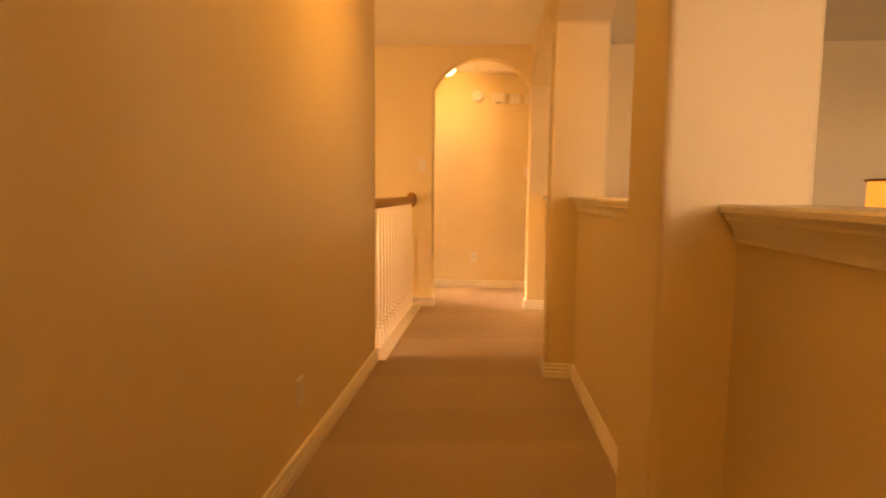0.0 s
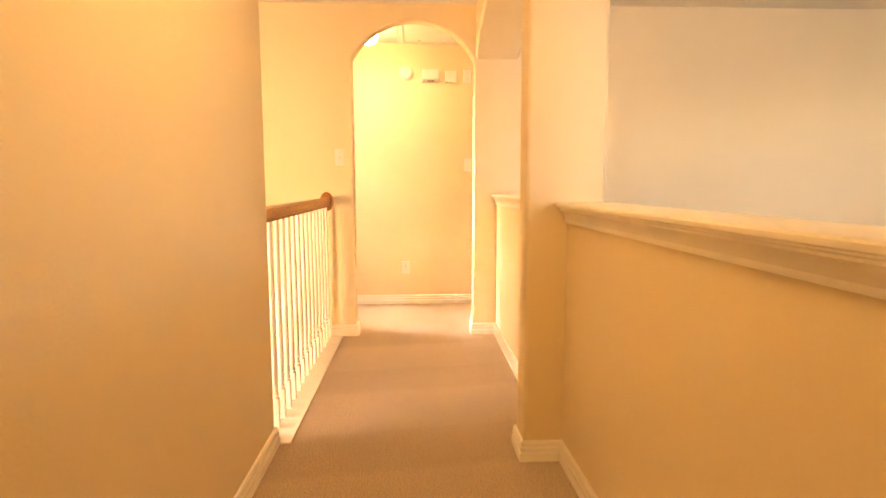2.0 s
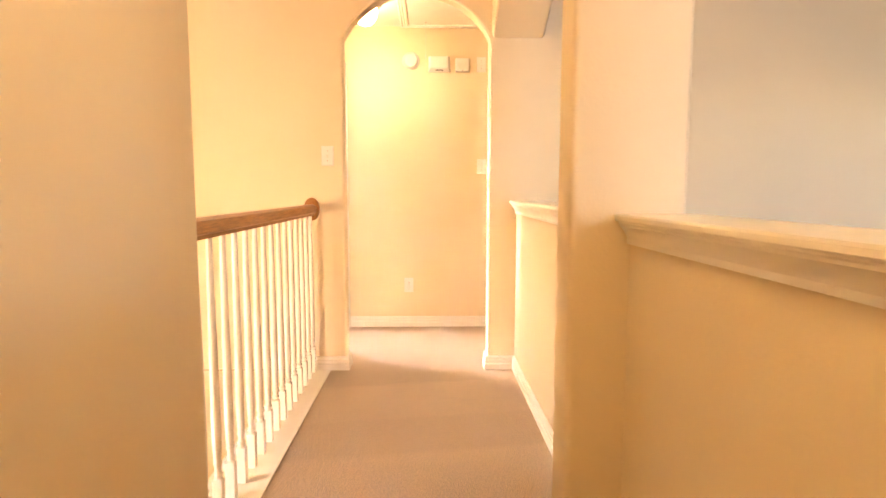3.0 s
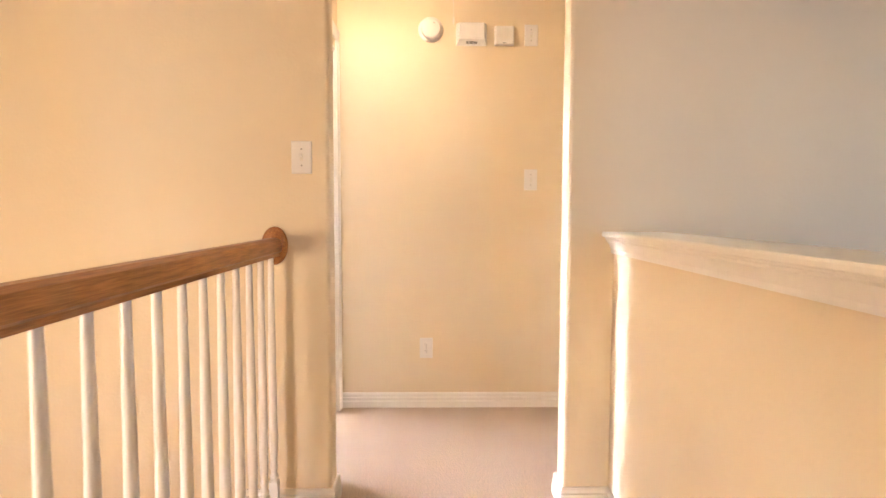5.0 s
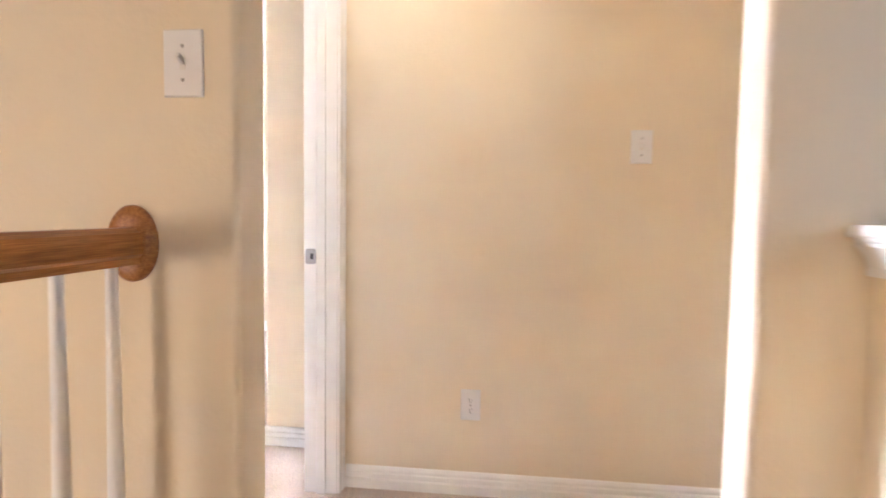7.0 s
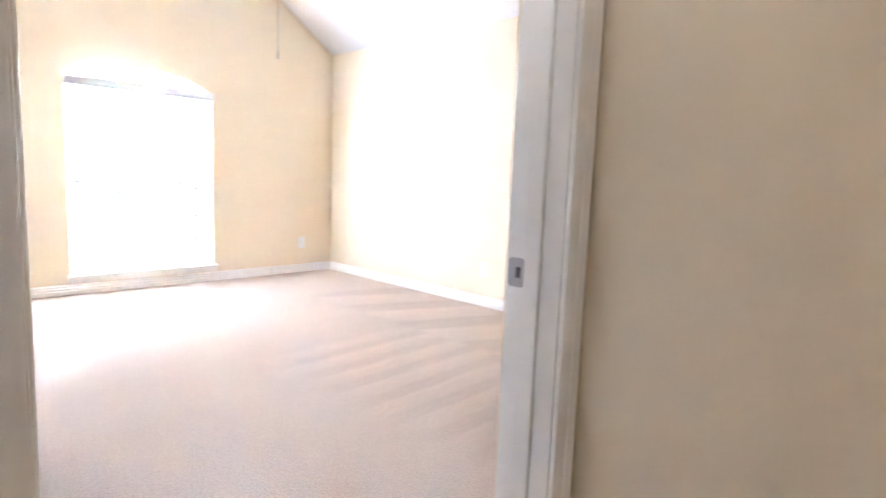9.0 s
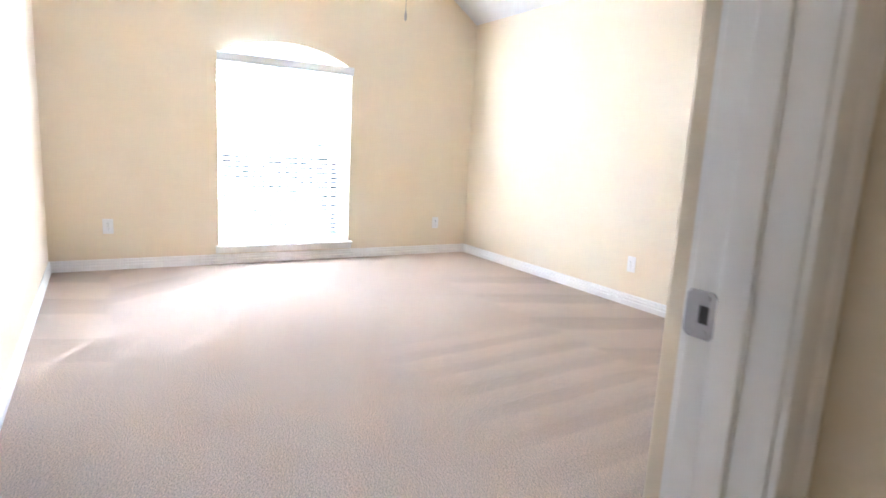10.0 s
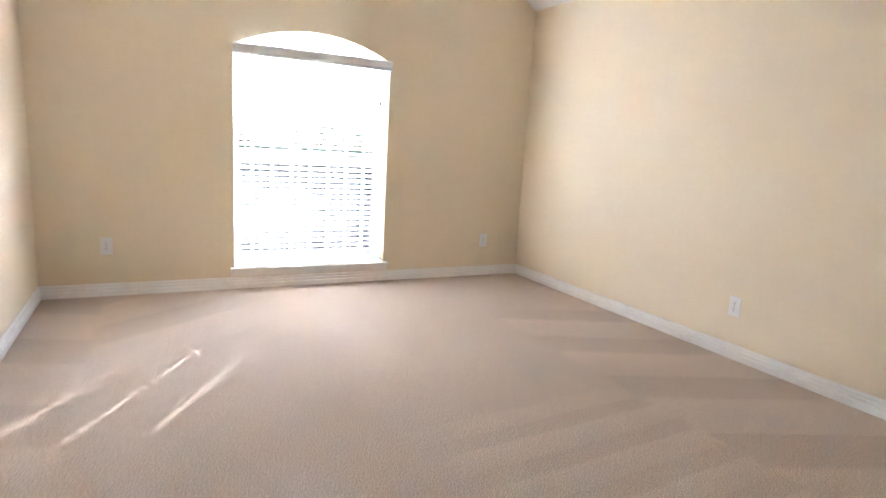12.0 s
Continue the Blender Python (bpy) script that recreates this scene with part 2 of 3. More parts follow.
DOOR_0, DOOR_1, DOOR_H = 5.577, 6.388, 2.03
BED_X, BED_Y0, BED_Y1, BED_H, BED_TOP = -5.66, 5.42, 9.21, 2.38, 3.15
SLOPE = 0.68
SPRING = 2.05
Y_LOFT = -6.1                                # loft's rear wall, unseen; set this far back to even out the light

# floors
f1 = part("floor", box(X_LEFT - 0.12, 4.6, Y_LOFT, Y_END + 0.1, -0.25, 0), CARPET)
structure(f1, "worn beige cut-pile carpet with vacuum marks", "floor")
f2 = part("floor_bedroom", box(BED_X - 0.1, X_LEFT - 0.12, Y_ARCH_BACK - 0.06, BED_Y1 + 0.1, -0.25, 0), CARPET)
structure(f2, "beige cut-pile carpet with vacuum strokes", "floor")
f3 = part("floor_stairwell", box(-2.7, X_LEFT - 0.12, -1.6, Y_ARCH, -2.95, -2.75), CARPET)
structure(f3, "beige carpet on the lower landing", "floor")

# ceilings
structure(part("ceiling", box(-2.8, 4.6, Y_LOFT, Y_END + 0.1, CEIL, CEIL + 0.12), CEILING), "flat cream-white painted plaster ceiling", "ceiling")
y_flat = BED_Y1 - (BED_TOP - BED_H) / SLOPE
prof = [(BED_Y0 - 0.1, BED_TOP), (y_flat, BED_TOP), (BED_Y1 + 0.1, BED_H - 0.1 * SLOPE), (BED_Y1 + 0.1, BED_H + 0.2), (y_flat, BED_TOP + 0.2), (BED_Y0 - 0.1, BED_TOP + 0.2)]
structure(part("ceiling_bedroom", slab([prof], lambda u, v: (BED_X - 0.1, u, v), (X_DOOR_BACK - BED_X + 0.2, 0, 0)), CEILING), "vaulted grey-white ceiling sloping down to one wall", "ceiling")

# walls
ROUND = 0.016
w = part("wall_hall_left", box(X_LEFT - 0.12, X_LEFT, -1.6, Y_LEFT_END, 0.0, CEIL + 0.05), PAINT, bevel=ROUND)
structure(w, "cream painted plaster hall wall with rounded end", "wall")
structure(part("wall_hall_back", box(X_LEFT - 0.12, X_COL_BACK, -1.72, -1.6, 0, CEIL), PAINT), "plain cream painted wall", "wall")

loop = [(-2.8, 0), (-0.582, 0), *reversed(arc(-0.582, 0.31, SPRING, 0.275)), (0.31, 0), (4.6, 0), (4.6, CEIL + 0.05), (-2.8, CEIL + 0.05)]
w = part("wall_arch", slab([loop], lambda u, v: (u, Y_ARCH, v), (0, Y_ARCH_BACK - Y_ARCH, 0)), PAINT, bevel=ROUND)
structure(w, "cream plaster wall with a round-headed archway", "wall")
structure(part("wall_stair_lower", box(-2.8, X_LEFT - 0.12, Y_ARCH, Y_ARCH_BACK, -2.95, -0.001), PAINT), "plain cream stairwell wall", "wall")

OPEN_Y = [(-1.05, 1.18), (1.49, 3.266), (3.424, Y_ARCH - 0.001)]
loop = [(-1.6, 0)]
for a, b in OPEN_Y:
    loop += [(a, 0), *reversed(arc(a, b, SPRING, 0.30))]
    loop += [(b, 0)] if b < 5.2 else []
loop += [(Y_ARCH - 0.001, CEIL + 0.05), (-1.6, CEIL + 0.05)]


def skew(x, y):
    """Shears the piers' line by about a degree to fit the camera's view."""
    return x + max(0.0, 3.35 - y) * 0.022


def skewed(bm):
    for v in bm.verts:
        v.co.x = skew(v.co.x, v.co.y)
    return bm


w = part("wall_hall_right", skewed(slab([loop], lambda u, v: (X_COL, u, v), (X_COL_BACK - X_COL, 0, 0))), PAINT, bevel=0.02)
structure(w, "cream plaster piers joined by low arches", "wall")

for k, (a, b) in enumerate(OPEN_Y):
    w = part(f"wall_half_{k + 1}", skewed(box(X_HALF, X_HALF_BACK, a - 0.01, b + 0.01, 0, 1.0)), PAINT)
    structure(w, "cream painted half wall below the opening", "half wall")

structure(part("wall_end", box(X_DOOR_BACK, 1.4, Y_END, Y_END + 0.12, 0, CEIL + 0.05), PAINT), "cream painted end wall", "wall")
structure(part("wall_vestibule_right", box(1.2, 1.32, Y_ARCH_BACK, Y_END, 0, CEIL + 0.05), PAINT), "plain cream wall", "wall")
# The opening is unseen, added to let sky brighten the loft's far wall
structure(part("wall_loft_side", slab([[(Y_LOFT, 0), (Y_ARCH, 0), (Y_ARCH, CEIL), (Y_LOFT, CEIL)], [(3.1, 1.5), (3.7, 1.5), (3.7, 2.0), (3.1, 2.0)]], lambda u, v: (4.5, u, v), (0.12, 0, 0)), PAINT), "cream painted loft wall", "wall")
structure(part("wall_loft_back", slab([[(X_COL_BACK, 0), (4.6, 0), (4.6, CEIL), (X_COL_BACK, CEIL)], [(1.2, 0.6), (3.2, 0.6), (3.2, 2.2), (1.2, 2.2)]], lambda u, v: (u, Y_LOFT, v), (0, 0.12, 0)), PAINT), "plain cream loft wall", "wall")
structure(part("wall_loft_near", box(X_COL, X_COL_BACK, Y_LOFT, -1.6, 0, CEIL), PAINT), "plain cream loft wall", "wall")
# The opening is unseen, cut where the added stairwell light stands
structure(part("wall_stair_side", slab([[(-1.7, -2.95), (5.4, -2.95), (5.4, CEIL), (-1.7, CEIL)], [(2.6, 0.4), (3.4, 0.4), (3.4, 1.1), (2.6, 1.1)]], lambda u, v: (-2.7, u, v), (0.12, 0, 0)), PAINT), "plain cream stairwell wall", "wall")
structure(part("wall_stair_back", box(-2.8, X_LEFT - 0.12, -1.72, -1.6, -2.95, CEIL), PAINT), "plain cream stairwell wall", "wall")
structure(part("wall_stair_under", box(X_LEFT - 0.12, X_LEFT - 0.02, -1.6, Y_ARCH, -2.95, -0.25), PAINT), "cream wall under the landing edge", "wall")

loop = [(Y_ARCH_BACK, 0), (DOOR_0 - 0.02, 0), (DOOR_0 - 0.02, DOOR_H + 0.02), (DOOR_1 + 0.02, DOOR_H + 0.02), (DOOR_1 + 0.02, 0), (BED_Y1 + 0.1, 0), (BED_Y1 + 0.1, BED_TOP + 0.1), (Y_ARCH_BACK, BED_TOP + 0.1)]
structure(part("wall_door", slab([loop], lambda u, v: (X_DOOR_BACK, u, v), (X_DOOR - X_DOOR_BACK, 0, 0)), PAINT), "cream painted wall with a doorway", "wall")
X_CLOSET, Y_CLOSET = -1.20, 6.80
structure(part("wall_closet", box(X_CLOSET, X_DOOR_BACK, Y_CLOSET, BED_Y1 + 0.05, 0, BED_TOP + 0.1), PAINT, bevel=ROUND), "cream painted closet wall with a rounded corner", "wall")
structure(part("wall_bedroom_left", box(BED_X - 0.1, X_DOOR_BACK, Y_ARCH_BACK - 0.06, BED_Y0, 0, BED_TOP + 0.1), PAINT), "cream painted bedroom wall", "wall")
structure(part("wall_bedroom_right", box(BED_X - 0.1, X_DOOR_BACK, BED_Y1, BED_Y1 + 0.12, 0, BED_H + 0.1), PAINT), "cream painted bedroom wall under the slope", "wall")
WIN_Y0, WIN_Y1, WIN_Z0, WIN_SPRING, WIN_RISE = 6.66, 7.85, 0.16, 1.785, 0.15
outer = [(BED_Y0 - 0.1, 0), (BED_Y1 + 0.12, 0), (BED_Y1 + 0.12, BED_TOP + 0.1), (BED_Y0 - 0.1, BED_TOP + 0.1)]
hole = [(WIN_Y0, WIN_Z0), (WIN_Y1, WIN_Z0), *arc(WIN_Y0, WIN_Y1, WIN_SPRING, WIN_RISE)]
w = part("wall_window", slab([outer, hole], lambda u, v: (BED_X, u, v), (-0.24, 0, 0)), PAINT, bevel=0.008)
structure(w, "cream painted gable wall with an arched window", "wall")


# ---- trim ----
BASE = [(0, 0), (0.016, 0), (0.016, 0.034), (0.013, 0.038), (0.0085, 0.040), (0.0085, 0.043), (0.0135, 0.046), (0.0135, 0.058), (0.0115, 0.061), (0.007, 0.063), (0.007, 0.066), (0.0115, 0.069), (0.011, 0.078), (0.006, 0.086), (0, 0.088)]


def baseboard(pts):
    ob = part("baseboard", sweep(pts, BASE), TRIM)
    return structure(ob, "white painted baseboard with two grooves", "baseboard")


baseboard([(X_LEFT - 0.12, Y_LEFT_END), (X_LEFT, Y_LEFT_END), (X_LEFT, -1.6)])
baseboard([(X_DOOR, Y_ARCH_BACK), (-0.582, Y_ARCH_BACK), (-0.582, Y_ARCH), (-0.92, Y_ARCH)])
baseboard([(X_HALF, Y_ARCH), (0.31, Y_ARCH), (0.31, Y_ARCH_BACK), (1.2, Y_ARCH_BACK)])
run = [(X_HALF, OPEN_Y[0][0] + 0.02)]
for (a, b), (c, d) in zip(OPEN_Y, OPEN_Y[1:]):
    run += [(X_HALF, b), (X_COL, b), (X_COL, c), (X_HALF, c)]
run += [(X_HALF, Y_ARCH)]
baseboard([(skew(x, y), y) for x, y in run])
baseboard([(1.2, Y_END), (X_DOOR + 0.016, Y_END)])
baseboard([(X_DOOR_BACK, DOOR_1 + 0.065), (X_DOOR_BACK, Y_CLOSET), (X_CLOSET, Y_CLOSET), (X_CLOSET, BED_Y1), (BED_X, BED_Y1), (BED_X, BED_Y0), (X_DOOR_BACK - 0.03, BED_Y0)])

# caps of the half walls
CAP_TOP = 1.077
side = [(0.0, -0.088), (0.010, -0.088), (0.0115, -0.080), (0.010, -0.073), (0.012, -0.066), (0.017, -0.052), (0.025, -0.042), (0.031, -0.036), (0.031, -0.030), (0.034, -0.026), (0.034, -0.021), (0.043, -0.021), (0.0455, -0.017), (0.0455, -0.006), (0.042, 0.0)]
section = [(X_HALF - o, CAP_TOP + z * 0.92) for o, z in side] + [(X_HALF_BACK + o, CAP_TOP + z * 0.92) for o, z in reversed(side)]
for a, b in OPEN_Y:
    bm = slab([section], lambda u, v: (u, a + 0.002, v), (0, b - a - 0.004, 0))
    for v in bm.verts:
        v.co.x = skew(v.co.x, v.co.y)
    ob = part("half_wall_cap", bm, TRIM, smooth=True, angle=28)
    structure(ob, "white moulded wooden cap on the half wall", "cap")

# landing edge board under the balusters
ob = part("landing_edge_board", box(-0.93, -0.682, Y_LEFT_END + 0.015, Y_ARCH - 0.015, 0.0005, 0.007), TRIM, bevel=0.002)
structure(ob, "white painted board along the landing edge", "trim")

# ---- door frame and door ----
frame_ob = thing("door_frame", "white painted wooden door frame with a strike plate", "door frame", at=(X_DOOR, DOOR_1, 0))
frame_ob["kind"] = "structure"
INV = Matrix.Translation((-X_DOOR, -DOOR_1, 0))


def fpart(name, bm, mat, label="", **kw):
    return part(name, turned(bm, INV), mat, frame_ob, label, **kw)


fpart("jamb", box(X_DOOR_BACK, X_DOOR, DOOR_1, DOOR_1 + 0.02, 0, DOOR_H + 0.02), TRIM, bevel=0.002)
fpart("jamb", box(X_DOOR_BACK, X_DOOR, DOOR_0 - 0.02, DOOR_0, 0, DOOR_H + 0.02), TRIM, bevel=0.002)
fpart("head_jamb", box(X_DOOR_BACK, X_DOOR, DOOR_0, DOOR_1, DOOR_H, DOOR_H + 0.02), TRIM, bevel=0.002)
sx0, sx1 = X_DOOR - 0.078, X_DOOR - 0.042
fpart("stop", box(sx0, sx1, DOOR_1 - 0.011, DOOR_1, 0, DOOR_H), TRIM, bevel=0.003)
fpart("stop", box(sx0, sx1, DOOR_0, DOOR_0 + 0.011, 0, DOOR_H), TRIM, bevel=0.003)
fpart("stop", box(sx0, sx1, DOOR_0 + 0.011, DOOR_1 - 0.011, DOOR_H - 0.011, DOOR_H), TRIM, bevel=0.003)
# casing: thin at the opening, thicker at its outer bead
CAS = [(0.0, 0.0), (0.0, 0.009), (0.004, 0.011), (0.03, 0.0125), (0.034, 0.0155), (0.038, 0.0165), (0.042, 0.0145), (0.052, 0.0175), (0.057, 0.016), (0.0585, 0.0)]


def casing(x, out, low, high):
    for edge, way in ((low, -1), (high, 1)):
        bm = slab([[(edge + way * (0.004 + o), x + out * d) for o, d in CAS]], lambda u, v: (v, u, 0), (0, 0, DOOR_H + 0.06))
        fpart("casing", bm, TRIM, smooth=True, angle=25)
    bm = slab([[(DOOR_H + 0.0605 + o * 0.98, x + out * d) for o, d in CAS]], lambda u, v: (v, low - 0.06, u), (0, high - low + 0.12, 0))
    fpart("head_casing", bm, TRIM, smooth=True, angle=25)


casing(X_DOOR, 1, DOOR_0, DOOR_1)
casing(X_DOOR_BACK, -1, DOOR_0, DOOR_1)
# strike plate: rounded lip bent round the jamb's edge, with a latch hole and two screws
ZS, XS = 0.915, X_DOOR - 0.098
c = 0.006
lo, hi = XS - 0.024, XS + 0.016
plate = [(lo, ZS - 0.023), (lo + c, ZS - 0.029), (hi - c, ZS - 0.029), (hi, ZS - 0.029 + c), (hi, ZS + 0.029 - c), (hi - c, ZS + 0.029), (lo + c, ZS + 0.029), (lo, ZS + 0.023)]
latch = [(XS - 0.006, ZS - 0.011), (XS + 0.007, ZS - 0.011), (XS + 0.007, ZS + 0.011), (XS - 0.006, ZS + 0.011)]
strike = fpart("strike_plate", slab([plate, latch], lambda u, v: (u, DOOR_1 - 0.0025, v), (0, 0.002, 0)), NICKEL, "satin nickel strike plate", bevel=0.0006)
part("latch_hole", turned(box(XS - 0.006, XS + 0.007, DOOR_1 - 0.0008, DOOR_1 - 0.0002, ZS - 0.011, ZS + 0.011), INV), DARK, strike)
for dz in (-0.021, 0.021):
    bm = lathe([(0.0038, 0), (0.0036, 0.0012), (0.001, 0.0016)], 12)
    part("screw", turned(bm, INV @ pose(XS + 0.004, DOOR_1 - 0.0026, ZS + dz, 90)), NICKEL, strike)

# six-panel door, swung open against the bedroom's wall
DW, DT, DH = 0.806, 0.035, 2.012
door = thing("door", "white six-panel door standing open beside the wall", "door", at=(X_DOOR_BACK - 0.020, DOOR_0 - 0.040, 0.01))
door.rotation_euler = (0, 0, radians(179.7))
door["kind"] = "structure"
cols = ((0.108, 0.366), (0.440, 0.698))
rows_z = ((0.20, 0.82), (0.98, 1.60), (1.71, 1.90))
holes = [[(a, b), (c2, b), (c2, d), (a, d)] for a, c2 in cols for b, d in rows_z]
leaf = part("leaf", slab([[(0, 0), (DW, 0), (DW, DH), (0, DH)]] + holes, lambda u, v: (u, -DT / 2, v), (0, DT, 0)), TRIM, door, bevel=0.003)
for a, c2 in cols:
    for b, d in rows_z:
        bm = box(a, c2, -0.008, 0.008, b, d)
        fs = [f for f in bm.faces if abs(f.normal.y) > 0.9]
        r = bmesh.ops.inset_individual(bm, faces=fs, thickness=0.035, depth=0.006)
        part("panel", bm, TRIM, leaf)
ZL = 0.925
for s in (-1, 1):
    y = s * DT / 2
    rose = part("lever_rose", turned(lathe([(0.032, 0), (0.032, 0.004), (0.028, 0.009), (0.014, 0.012), (0.011, 0.045), (0.011, 0.055)], 24), pose(0.743, y, ZL, -90 * s)), NICKEL, door, "satin nickel lever handle", smooth=True)
    bm = bmesh.new()
    bmesh.ops.create_cube(bm, size=1)
    for v in bm.verts:
        end = v.co.x < 0
        v.co = (0.753 + v.co.x * 0.11 - 0.055, y + s * (0.052 + v.co.y * 0.014) - (0.010 * s if end else 0), ZL + v.co.z * (0.014 if end else 0.020) - (0.006 if end else 0))
    part("lever", bm, NICKEL, rose, bevel=0.005)
for z in (0.2, 1.0, 1.8):
    hinge = part("hinge", lathe([(0.006, -0.045), (0.006, 0.045)], 12, (-0.004, DT / 2 + 0.003), z), NICKEL, door, smooth=True)

# ---- balustrade ----
RAIL_X = -0.785
rail = thing("balustrade", "stained oak handrail on white turned balusters along the landing", "railing", at=(RAIL_X, Y_LEFT_END, 0))
RINV = Matrix.Translation((-RAIL_X, -Y_LEFT_END, 0))
sec = [(-0.022, 0.985), (0.022, 0.985), (0.024, 0.998), (0.030, 1.004), (0.031, 1.028), (0.026, 1.043), (0.014, 1.0515), (-0.014, 1.0515), (-0.026, 1.043), (-0.031, 1.028), (-0.030, 1.004), (-0.024, 0.998)]
bm = slab([sec], lambda u, v: (RAIL_X + u, Y_LEFT_END, v), (0, Y_ARCH - 0.018 - Y_LEFT_END, 0))
part("handrail", turned(bm, RINV), OAK, rail, "stained oak handrail", smooth=True, angle=35)
bm = lathe([(0.5, 0), (0.5, 0.45), (0.47, 0.72), (0.42, 0.9), (0.36, 1.0)], 40)
part("rosette", turned(bm, RINV @ Matrix.Translation((RAIL_X, Y_ARCH, 1.022)) @ Matrix.Rotation(radians(90), 4, "X") @ Matrix.Diagonal((0.098, 0.142, 0.02, 1))), OAK, rail, "dark oval oak rosette on the wall", smooth=True)


def baluster_mesh():
    bm = box(-0.016, 0.016, -0.016, 0.016, 0.0065, 0.150)
    prof = [(0.0155, 0.150), (0.0125, 0.156), (0.0125, 0.160), (0.0165, 0.165), (0.0165, 0.171), (0.0120, 0.177), (0.0115, 0.190), (0.0150, 0.203), (0.0150, 0.208), (0.0125, 0.214), (0.0135, 0.226), (0.0160, 0.30), (0.0160, 0.36), (0.0148, 0.55), (0.0122, 0.80), (0.0105, 0.985)]
    lathe(prof, 14, bm=bm)
    return bm


first = part("baluster", baluster_mesh(), TRIM, rail, smooth=True, angle=35)
first.location = (0, 3.5075 - Y_LEFT_END, 0)
for k in range(1, 15):
    ob = new("baluster", first.data)
    ob.parent = rail
    ob.location = (0, 3.5075 + 0.1235 * k - Y_LEFT_END, 0)

# ---- wall fittings ----


def facing(x, y, z, normal):
    """A pose whose local -y looks along the normal, for things hung on a wall."""
    turn = {"-y": 0, "+x": 90, "-x": -90, "+y": 180}[normal]
    return pose(x, y, z, 0, 0, turn)


def cover_plate(root):
    bm = box(-0.0385, 0.0385, -0.0055, 0.0, -0.0605, 0.0605)
    for v in bm.verts:
        if v.co.y < -0.003:
            v.co.x *= 0.93
            v.co.z *= 0.955
    return part("cover_plate", bm, PLASTIC, root, bevel=0.0015)


def screw_head(root, x, z, y=-0.0055):
    bm = lathe([(0.0034, 0), (0.0032, 0.0009), (0.0012, 0.0012)], 10)
    return part("screw", turned(bm, pose(x, y, z, 90)), NICKEL, root)


def light_switch(m, label):
    root = thing("light_switch", label, "light switch", "wall plates")
    root.matrix_world = m
    p = cover_plate(root)
    part("toggle_slot", box(-0.0055, 0.0055, -0.0062, -0.005, -0.0125, 0.0125), PLASTIC_OLD, p)
    part("toggle", turned(box(-0.004, 0.004, -0.020, 0, -0.0045, 0.0045), pose(0, -0.004, 0.001, -28)), PLASTIC, p, bevel=0.001)
    for z in (-0.03, 0.03):
        screw_head(p, 0, z)
    return root


def wall_outlet(m, label):
    root = thing("wall_outlet", label, "outlet", "wall plates")
    root.matrix_world = m
    p = cover_plate(root)
    for dz in (-0.0195, 0.0195):
        pts = [(0.0172 * math.cos(a), 0.0172 * math.sin(a) * 0.98) for a in [2 * math.pi * k / 20 for k in range(20)]]
        pts = [(x, max(-0.0135, min(0.0135, z))) for x, z in pts]
        f = part("receptacle", slab([pts], lambda u, v: (u, -0.0075, v + dz), (0, 0.0025, 0)), PLASTIC, p)
        for x, h in ((-0.006, 0.008), (0.006, 0.0065)):
            part("slot", box(x - 0.0011, x + 0.0011, -0.0079, -0.0074, dz + 0.003 - h / 2, dz + 0.003 + h / 2), DARK, f)
        part("ground_hole", turned(lathe([(0.0024, 0), (0.0024, 0.0005)], 10), pose(0, -0.0074, dz - 0.0075, 90)), DARK, f)
    screw_head(p, 0, 0)
    return root


light_switch(facing(-0.682, Y_ARCH, 1.348, "-y"), "white toggle switch beside the archway")
light_switch(facing(0.370, Y_END, 1.333, "-y"), "white toggle switch on the end wall")
light_switch(facing(0.362, Y_END, 2.147, "-y"), "white toggle switch high on the end wall")
wall_outlet(facing(-0.230, Y_END, 0.352, "-y"), "white duplex outlet low on the end wall")
wall_outlet(facing(X_LEFT, 2.0, 0.31, "+x"), "white duplex outlet low on the hall wall")
wall_outlet(facing(BED_X, 5.825, 0.352, "+x"), "white duplex outlet near the corner")
wall_outlet(facing(BED_X, 8.83, 0.327, "+x"), "white duplex outlet beside the window")
wall_outlet(facing(-3.335, BED_Y1, 0.317, "-y"), "white duplex outlet on the long bedroom wall")

# smoke alarm
alarm = thing("smoke_alarm", "round white smoke alarm high on the wall", "smoke alarm")
alarm.matrix_world = pose(-0.207, Y_END, 2.172, 90)
part("base_ring", lathe([(0.070, 0), (0.070, 0.008), (0.067, 0.013), (0.06, 0.014)], 40), PLASTIC, alarm, smooth=True)
cover = part("cover", lathe([(0.056, 0.013), (0.057, 0.020), (0.055, 0.036), (0.050, 0.042), (0.03, 0.045), (0.002, 0.0455)], 40), PLASTIC, alarm, smooth=True)
for k in range(-2, 3):
    part("vent_slot", box(0.018 + k * 0.004, 0.0195 + k * 0.004, 0.006, 0.016, 0.0442, 0.0452), PLASTIC_OLD, cover)
part("indicator", lathe([(0.0025, 0.0445), (0.002, 0.0468)], 10, (0.018, 0.027)), DARK, cover)

# door chime
chime = thing("door_chime", "white door chime box with a bottom grille", "door chime")
chime.matrix_world = facing(0.022, Y_END, 2.145, "-y")
bm = box(-0.088, 0.088, -0.048, 0, -0.062, 0.062)
for v in bm.verts:
    if v.co.y < -0.02:
        v.co.x *= 0.80
        v.co.z = 0.057 if v.co.z > 0 else -0.034
body = part("body", bm, PLASTIC, chime, bevel=0.004)
part("raised_panel", box(-0.058, 0.058, -0.0500, -0.046, -0.022, 0.045), PLASTIC, chime, bevel=0.002)
